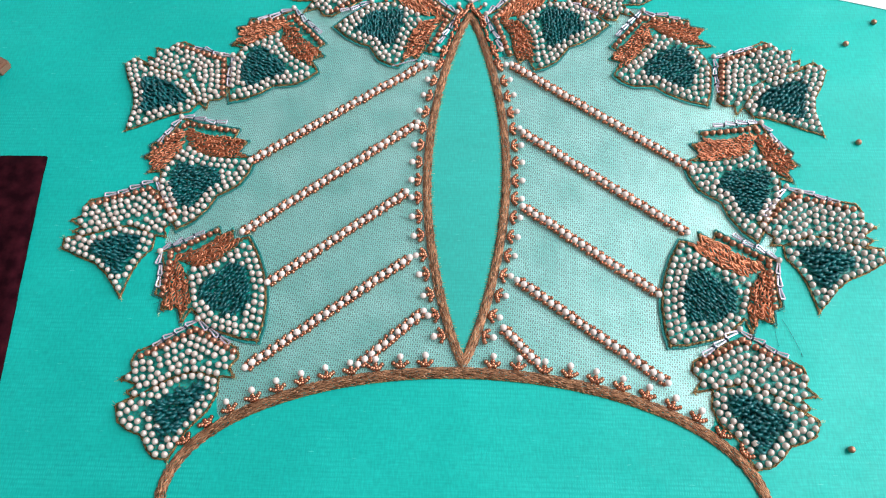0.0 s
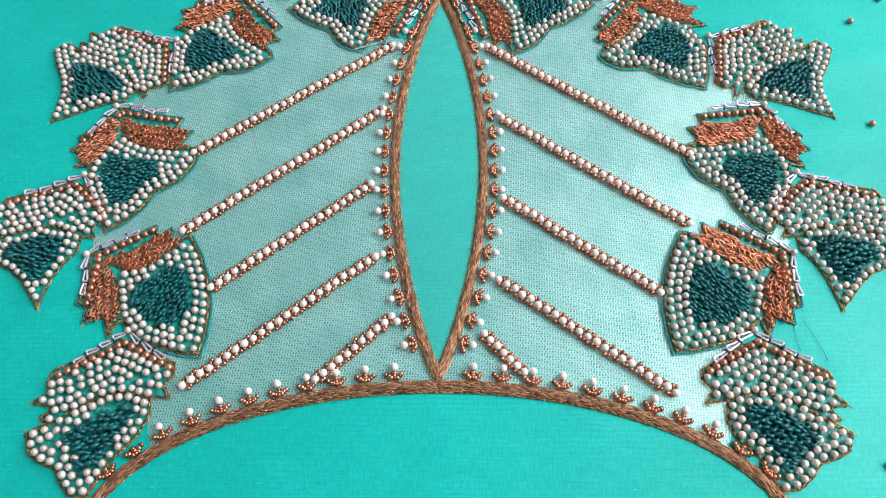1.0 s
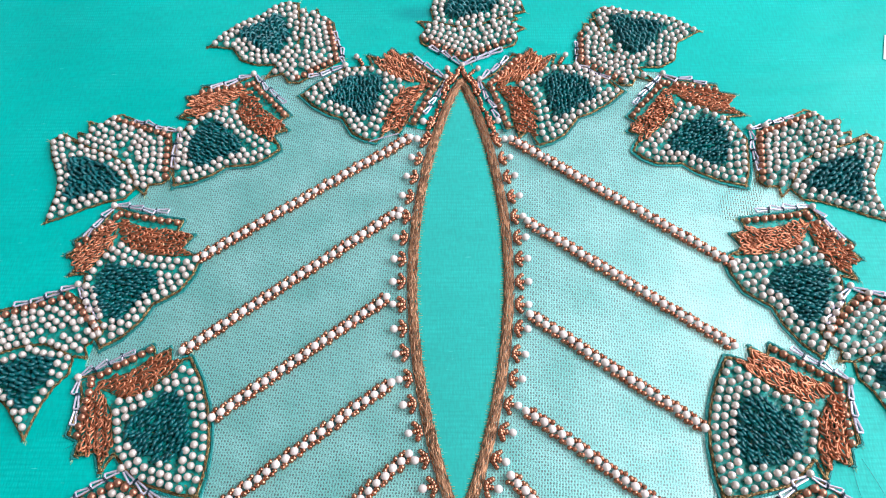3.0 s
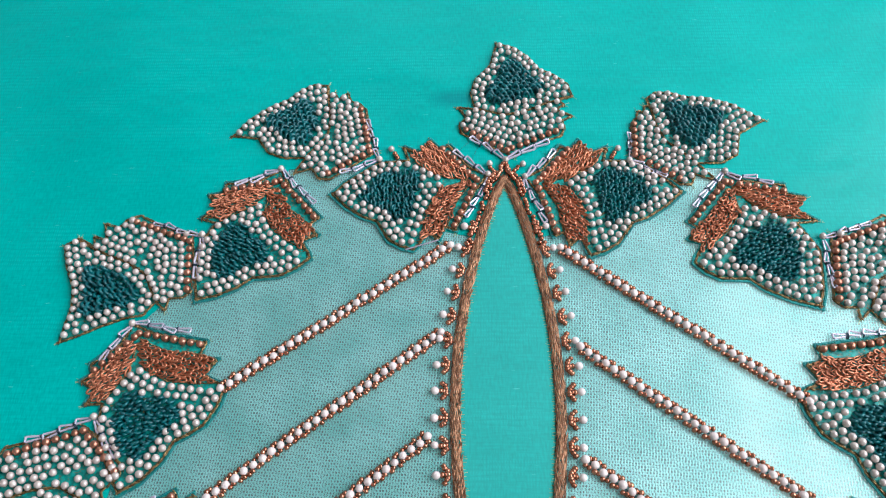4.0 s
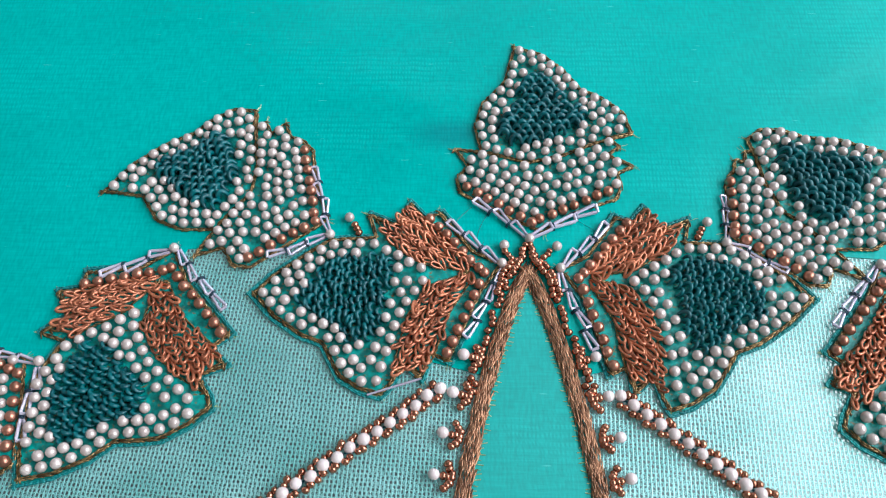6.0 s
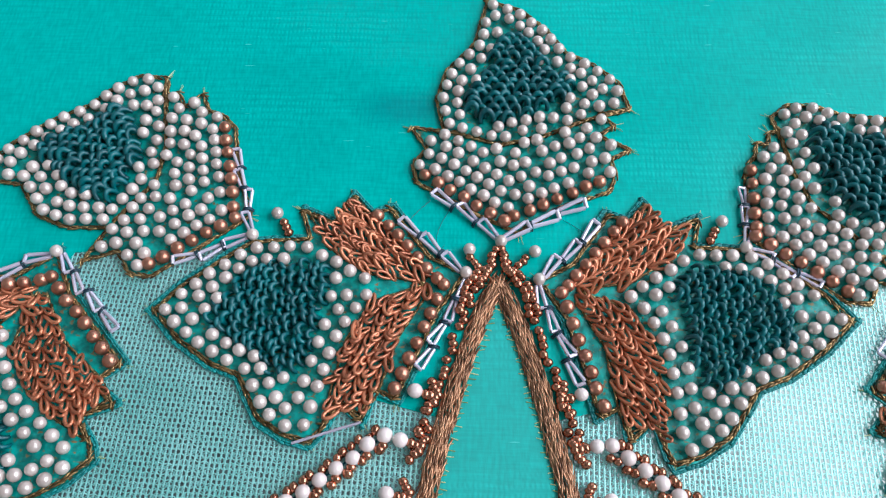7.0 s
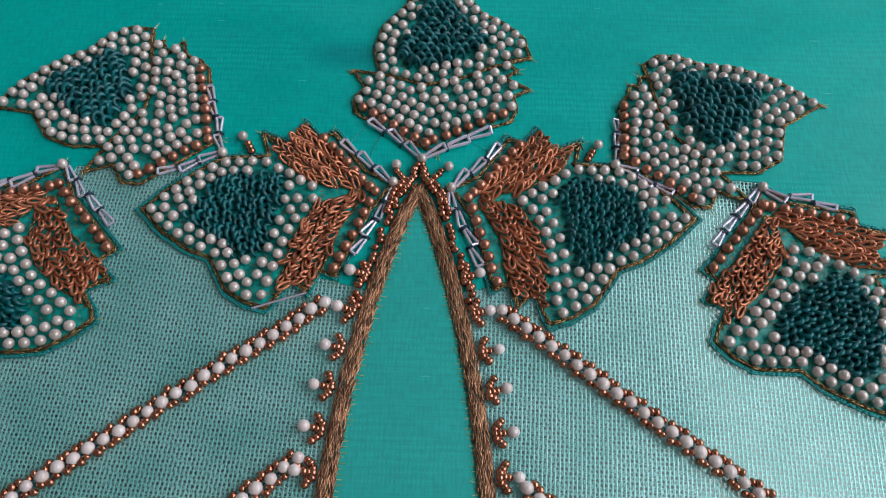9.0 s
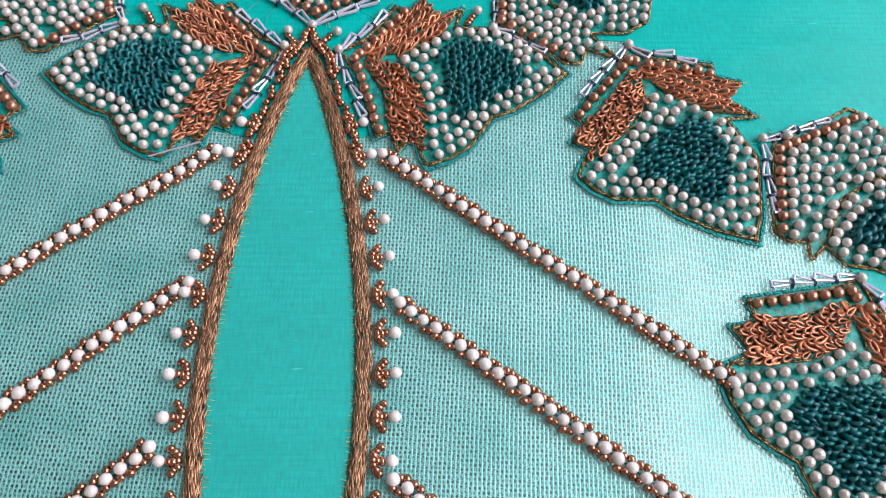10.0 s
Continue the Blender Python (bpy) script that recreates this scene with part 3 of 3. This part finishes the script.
    u = np.array([math.cos(flow), math.sin(flow)])
    v = np.array([-u[1], u[0]])
    mid, reach = (lo + hi) / 2, np.hypot(*(hi - lo)) / 2 + 2
    i = 0
    step, big = (1.75, 1.0) if on_net else (2.05, 1.22)
    for s in np.arange(-reach, reach, step):
        i += 1
        for k in np.arange(-reach, reach, step * 1.34):
            p = mid + u * (s + r.uniform(-0.25, 0.25)) + v * (k + (step * 0.67 if i % 2 else 0) + r.uniform(-0.3, 0.3))
            if inside(fill, p[None])[0]:
                piece("thread_loop", loop_mesh, leaf_ob, *p, 0.1, flow + r.uniform(-0.5, 0.5) - math.pi / 2, (r.uniform(-0.2, 0.35), r.uniform(-0.2, 0.2)), big * r.uniform(0.9, 1.18))
    for poly, way in shape.get("wings", ()):
        poly = put(poly)
        w = turn @ np.array(way)
        w /= np.hypot(*w)
        s = np.array([-w[1], w[0]])
        lo, hi = poly.min(0), poly.max(0)
        mid, reach = (lo + hi) / 2, np.hypot(*(hi - lo)) / 2 + 2
        for i, k in enumerate(np.arange(-reach, reach, 1.6)):
            for t in np.arange(-reach, reach, 2.6):
                p = mid + s * (k + r.uniform(-0.2, 0.2)) + w * (t + (1.4 if i % 2 else 0) + r.uniform(-0.4, 0.4))
                if inside(poly, p[None])[0]:
                    piece("chain_stitch", link_mesh, leaf_ob, *p, 0.1 + r.uniform(0, 0.4), math.atan2(w[1], w[0]) + (0.32 if i % 2 else -0.32) + r.uniform(-0.3, 0.3), (r.uniform(-0.5, 0.5), r.uniform(-0.45, 0.05)), r.uniform(0.75, 1.15))
        part("wing_outline", local_mesh(stitches("wing_outline", [np.vstack([poly, poly[:1]])], 2.2, 0.55, zari, 0.5, 1, 0.1, 0.3, r, 0.1), leaf_ob), leaf_ob, "old gold zari outline")
    for p, q in shape["arms"]:
        p, q = put([p])[0], put([q])[0]
        length = np.hypot(*(q - p))
        count = max(2, int(round(length / 6.2)))
        w = (q - p) / length
        bow = np.array([-w[1], w[0]]) * r.uniform(-0.4, 0.4)
        for k in range(count):
            at = p + (q - p) * (k / count) + bow * math.sin(math.pi * k / count)
            piece("bugle_loop", bugle_mesh, leaf_ob, *at, 0.15, math.atan2(w[1], w[0]) + r.uniform(-0.24, 0.24), (r.uniform(-0.25, 0.25), 0), length / count / 5.9 * r.uniform(0.97, 1.05))
            if k:
                piece("joint_thread", joint, leaf_ob, *at, 0.1, math.atan2(w[1], w[0]) + r.uniform(-0.3, 0.3), (0, 0), r.uniform(0.8, 1.0))
    piece("pearl", pearl_mesh, leaf_ob, x, y, 1.6)
    return leaf_ob


BUDS = [(1.6, 216.2, 1.0, 0.0, 0.0, 1.0, 0, 0, 0, 0, 0, 0), (-55.7, 216.7, 0.242, -0.962, 0.884, 0.721, 0.29, 0.25, -0.34, -0.43, 0.01, -0.66),
        (57.0, 215.8, -0.228, 0.566, 0.668, 0.471, -1.21, 0.72, 0.66, -0.96, 0.36, -0.13)]
SLIM_BUDS = [(-130.5, 176.7, -0.625, -0.832, 0.803, -0.764, -0.35, -0.19, -0.15, 0.07, 0.13, 0.13), (133.3, 176.3, 0.593, 0.703, 0.940, -0.799, 0.44, -0.56, 0.18, -0.06, 0.04, 0.17),
             (-157.9, 95.2, -1.110, -0.351, 0.136, -1.055, 0.52, -0.07, -0.13, -0.19, 0.35, 0.22), (158.4, 94.5, 1.128, 0.326, 0.289, -1.079, -0.52, -0.56, 0.14, 0.01, -0.32, 0.21)]
LOW_BUDS = [(-122.7, 19.5, -1.076, 0.124, -0.042, -0.977, 0.46, -0.27, -0.19, -0.13, -0.27, 0.10), (125.3, 19.0, 1.105, -0.093, -0.033, -0.984, -0.41, -0.11, -0.08, -0.40, 0.15, 0.16)]
SPRAYS = [(-6.3, 208.3, 1.0, 0.0, 0.0, 1.0, 0, 0, 0, 0, 0, 0), (10.1, 207.0, -0.991, -0.045, -0.036, 1.039, -0.12, 0.10, 0.0, -0.01, -0.35, -0.15),
          (-100.4, 211.5, 0.566, -0.967, 0.973, 0.485, -0.42, -0.14, 0.10, 0.15, 0.21, 0.25), (98.2, 209.7, -0.460, 0.898, 0.808, 0.495, -0.16, 0.05, 0.13, -0.10, 0.11, -0.05),
          (-151.8, 134.4, -0.161, -0.995, 1.002, -0.228, -0.13, -0.86, -0.23, 0.11, 0.22, 0.36), (152.0, 132.8, 0.126, 0.985, 0.910, -0.303, 0.23, -0.89, 0.12, -0.07, -0.25, 0.21)]
BROAD_SPRAYS = [(-147.5, 54.4, -0.724, -0.660, 0.589, -0.727, -0.11, -0.08, -0.04, -0.23, -0.29, 0.18), (148.4, 53.7, 0.627, 0.604, 0.614, -0.805, 0.11, -0.26, -0.12, -0.15, -0.13, 0.22)]
seed_no = 20
for shape, places in ((BUD, BUDS), (SLIM_BUD, SLIM_BUDS), (BUD, LOW_BUDS)):
    for place in places:
        leaf(shape, place, "pearl-covered bud leaf with dark teal loops, sewn on turquoise silk", False, seed_no)
        seed_no += 1
for shape, places in ((SPRAY, SPRAYS), (BROAD_SPRAY, BROAD_SPRAYS)):
    for place in places:
        leaf(shape, place, "pearl and copper chain-stitch leaf with teal loops, edging the net", True, seed_no)
        seed_no += 1

# ---- bronze borders ----
slit_border = thing("slit_border", (SLIT_X, 100), "raised bronze zari border round the almond slit", "border")
for sign in (-1, 1):
    part("cord", local_mesh(stitches("cord", [slit_side(sign)], 4.2, 0.46, bronze_cord, 0.37, 11, 0.8, 0.3, rng, 0.14), slit_border), slit_border, "bronze metallic thread")
    verts, faces = [], []
    for p in resample(slit_side(sign, -2.0), 1.3):
        a = rng.uniform(-0.5, 0.5)
        tube(verts, faces, [[c * MM for c in (p[0], p[1], 0.35)], [c * MM for c in (p[0] - sign * rng.uniform(0.7, 1.9), p[1] + a, 0.3)]], 0.11 * MM, 4)
    part("thread_end", local_mesh(data_mesh("thread_end", verts, faces, end_thread), slit_border), slit_border, "short gold thread ends")
neck_border = thing("neck_border", (0.8, ARC_Y), "raised bronze zari border along the curved neck edge", "border")
ARC = np.vstack([arc_line(-90, 90, 120)])
ARC = np.vstack([[ARC[0] - (0, 14)], ARC, [ARC[-1] - (0, 14)]])
for half in (ARC[: len(ARC) // 2 + 1], ARC[len(ARC) // 2:]):
    part("cord", local_mesh(stitches("cord", [half], 4.2, 0.48, bronze_cord, 0.38, 12, 0.9, 0.3, rng, 0.2), neck_border), neck_border, "bronze metallic thread")
    part("edge_stitch", local_mesh(stitches("edge_stitch", [half - (0, 2.7)], 2.2, 0.5, zari, 0.4, 1, 0.1, 0.25, rng, 0.1), neck_border), neck_border, "thin old gold edge stitch")

# ---- strings of milky beads across the net ----
STRINGS = [((-22.5, 172.5), (-110.7, 107.8)), ((-25.3, 132.3), (-108.9, 66.4)), ((-29.1, 90.0), (-92.6, 39.2)), ((-25.8, 53.7), (-97.3, -2.9)), ((-17.8, 26.0), (-46.1, -0.5)),
           ((24.0, 171.4), (113.4, 105.5)), ((29.5, 126.6), (107.4, 68.7)), ((28.8, 82.5), (90.9, 36.4)), ((25.6, 42.6), (91.0, -6.0)), ((18.8, 18.3), (33.9, 2.4))]
for p, q in STRINGS:
    p, q = np.array(p) - (0, 0.7), np.array(q) - (0, 0.7)
    string = thing("bead_string", p, "string of milky beads edged with bronze seed beads on the net", "beadwork", "bead strings across the net")
    w = (q - p) / np.hypot(*(q - p))
    s = np.array([-w[1], w[0]])
    line = resample([p, q], 3.95)
    face = math.atan2(w[1], w[0])
    verts, faces = [], []
    for sign in (-1, 1):
        zig = [c + s * sign * (0.9 if i % 2 else -0.9) for i, c in enumerate(line)]
        tube(verts, faces, [[v * MM for v in (*c, 0.15)] for c in zig], 0.16 * MM, 4)
    part("running_thread", local_mesh(data_mesh("running_thread", verts, faces, blue_thread), string), string, "thin blue-teal running thread")
    for i, c in enumerate(line):
        c = c + s * rng.uniform(-0.35, 0.35)
        piece("milky_bead", milky_mesh, string, *c, 1.35, face + rng.uniform(-0.3, 0.3), (0, 0), rng.uniform(0.92, 1.06))
        if i == len(line) - 1:
            break
        m = (c + line[i + 1]) / 2
        for sign in (-1, 1):
            for k in (-0.75, 0.75):
                g = m + w * (k + rng.uniform(-0.3, 0.3)) + s * sign * (1.75 + 0.35 * abs(k) * (1 if k * sign > 0 else -0.6) + rng.uniform(-0.3, 0.3))
                piece("seed_bead", seed_mesh, string, *g, 0.75 + rng.uniform(0, 0.25), face + sign * 0.7 + rng.uniform(-0.3, 0.3), (0, rng.uniform(-0.2, 0.2)), rng.uniform(0.85, 1.1))

# ---- bead sprigs along both borders ----
def sprig(p, way, label, count, tipped=True):
    """A milky bead on a short fan of bronze seed beads that grows out of a border."""
    ob = thing("bead_sprig", p, label, "beadwork", "bead sprigs along the borders")
    s = np.array([-way[1], way[0]])
    face = math.atan2(way[1], way[0])
    for k in range(3):
        piece("seed_bead", seed_mesh, ob, *(p + way * (0.2 + 1.1 * k) + s * rng.uniform(-0.15, 0.15)), 0.9, face + rng.uniform(-0.2, 0.2), (0, 0), rng.uniform(0.9, 1.1))
    for sign in (-1, 1):
        for k in range(count):
            a = face + sign * (1.0 + 0.15 * k) + rng.uniform(-0.3, 0.3)
            piece("seed_bead", seed_mesh, ob, *(p + way * (0.35 + 0.75 * k + rng.uniform(-0.2, 0.2)) + s * sign * (1.15 + 0.95 * k + rng.uniform(-0.2, 0.2))), 0.85 + rng.uniform(0, 0.2), a, (0, 0), rng.uniform(0.88, 1.08))
    if tipped:
        piece("milky_bead", milky_mesh, ob, *(p + way * 4.7 + s * rng.uniform(-0.3, 0.3)), 1.4, face, (0, 0), rng.uniform(0.9, 1.02))
    return ob


for sign, first, step in ((-1, 16.3, 10.9), (1, 13.0, 11.5)):
    start = sign * math.degrees(math.asin(first / ARC_A))
    arc = resample(arc_line(start, sign * 76, 200, 3.2), step)
    for i, p in enumerate(arc[:-1]):
        t = (arc[i + 1] - arc[max(i - 1, 0)]) * sign
        t = t / np.hypot(*t)
        if abs(p[0]) < 104:
            sprig(p, np.array([-t[1], t[0]]), "milky bead on bronze seed-bead fan above neck border", 3)
        else:
            sprig(p, np.array([-t[1], t[0]]), "bronze seed-bead cluster beside the neck border", 3, False)
for sign in (-1, 1):
    side = resample(slit_side(sign, 3.3)[3:-6], 10.6)
    for i, p in enumerate(side):
        t = side[min(i + 1, len(side) - 1)] - side[max(i - 1, 0)]
        t = t / np.hypot(*t)
        out = np.array([t[1], -t[0]]) * sign
        sprig(p, out, "milky bead on bronze seed-bead fan beside slit border", 3)

# ---- knot at the top of the slit ----
knot = thing("bead_knot", (SLIT_X, 211), "knot of bronze seed beads and pearls at the slit's tip", "beadwork")
for sign in (-1, 1):
    for line in (((1.4, 212.6), (2.6, 209.0), (6.2, 203.0)), ((2.4, 208.6), (5.0, 210.4), (6.4, 212.0)), ((0.6, 214.4), (1.6, 210.0), (4.2, 205.6)), ((4.6, 208.4), (7.4, 204.4), (8.6, 199.0))):
        for p in resample(line, 1.45):
            piece("seed_bead", seed_mesh, knot, SLIT_X + sign * p[0] + rng.uniform(-0.3, 0.3), p[1] + rng.uniform(-0.3, 0.3), 1.0 + rng.uniform(0, 0.5), rng.uniform(0.8, 2.2), (0, rng.uniform(-0.3, 0.3)), rng.uniform(0.85, 1.05))
for dx, dy in ((-6.5, 3.0), (8.4, 2.8)):
    piece("pearl", pearl_mesh, knot, SLIT_X + dx, 211 + dy, 1.6)
for sign in (-1, 1):
    side = resample(slit_side(sign, 3.8)[-9:], 1.9)
    for p in side[:-2]:
        piece("seed_bead", seed_mesh, knot, *(p + (rng.uniform(-0.8, 0.8), rng.uniform(-0.3, 0.3))), 0.85, 1.5 + rng.uniform(-0.7, 0.7))

for sign in (-1, 1):
    tuft = thing("bead_sprig", (SLIT_X + sign * 50.5, 221), "pearl with a short stack of bronze seed beads on the silk", "beadwork", "bead sprigs along the borders")
    piece("pearl", pearl_mesh, tuft, SLIT_X + sign * 51.5, 222.4, 1.5)
    for k in range(3):
        piece("seed_bead", seed_mesh, tuft, SLIT_X + sign * (49.8 - 0.7 * k), 220.2 - 1.3 * k, 1.0, sign * 1.1)

# ---- loose things on the cloth ----
for x, y in ((223.7, 201.1), (205.4, 185.7), (199.0, 121.2), (164.1, -33.8), (229, 181)):
    tagged(new("loose_bead", copper_mesh), "loose copper bead lying on the turquoise silk", "bead", "loose beads").matrix_world = pose(x * MM, y * MM, 1.15 * MM, 0, 20, rng.uniform(0, 360))


def velvet_patch():
    verts, faces = [], []
    nx, ny = 16, 24
    for j in range(ny + 1):
        for i in range(nx + 1):
            u, v = i / nx, j / ny
            right = -218.7 + 11.5 * (1 - v) + rng.uniform(-0.25, 0.25)
            verts.append(((-330 + (right + 330) * u) * MM, (-30 + 138.5 * v + rng.uniform(-0.2, 0.2)) * MM, (1.6 + 0.5 * math.sin(5 * u + 3 * v)) * MM))
    for j in range(ny):
        for i in range(nx):
            a = j * (nx + 1) + i
            faces.append((a, a + 1, a + nx + 2, a + nx + 1))
    me = data_mesh("velvet_piece", verts, faces, velvet, True)
    ob = new("velvet_piece", me)
    mod = ob.modifiers.new("thickness", "SOLIDIFY")
    mod.thickness, mod.offset = 0.0014, -1
    return tagged(ob, "dark maroon velvet offcut lying on the silk", "cloth")


velvet_patch()

handle = thing("wooden_handle", (-262, 166), "brown wooden tool handle with a navy end lying on the silk", "tool")


def block(name, size, mat, at, turn):
    bm = bmesh.new()
    bmesh.ops.create_cube(bm, size=1)
    for v in bm.verts:
        v.co = Vector([v.co[i] * size[i] * MM for i in range(3)])
    bmesh.ops.bevel(bm, geom=bm.edges[:], offset=1.2 * MM, segments=2, affect="EDGES")
    ob = part(name, mesh_of(name, bm, mat, False), handle)
    ob.matrix_local = pose(at[0] * MM, at[1] * MM, at[2] * MM, 0, 0, turn)
    return ob


block("grip", (26, 9, 6), wood, (-6, 5, 3.1), -28)
block("end_cap", (26, 8, 5), navy, (-10, -4, 2.6), -28)

sheet = new("paper_slip", flat_sheet("paper_slip", [(206, 219), (238, 209.5), (243, 226), (211, 235)], [], 0.5, paper, 0.3))
tagged(sheet, "small white paper slip lying on the silk", "paper")

needle_verts, needle_faces = [], []
tube(needle_verts, needle_faces, [[c * MM for c in q] for q in ((-41.5, 169.6, 0.9), (-27.5, 174.2, 1.3))], 0.3 * MM, 7)
tagged(new("bugle_tube", data_mesh("bugle_tube", needle_verts, needle_faces, silver)), "long slim silver bugle tube lying on the net", "bead")


def loose_thread(points, label):
    verts, faces = [], []
    path = [(x * MM, y * MM, 0.45 * MM) for x, y in resample(rounded(np.array(points, float), 2)[: 4 * len(points) - 4], 1.5)]
    tube(verts, faces, path, 0.07 * MM, 4)
    tagged(new("loose_thread", data_mesh("loose_thread", verts, faces, teal_thread)), label, "thread", "loose threads")


for points in ([(143, 32), (141, 22), (142, 6)], [(143, 30), (149, 16), (153, 2)], [(-147, 34), (-140, 42), (-137, 52)], [(-150, 25), (-139, 30), (-136, 44)],
               [(-12, 230), (-20, 222), (-24, 214)], [(10, 226), (22, 219), (24, 214)], [(-8, 229), (-14, 218), (-12, 212)]):
    loose_thread(points, "thin dark thread lying loose on the silk")
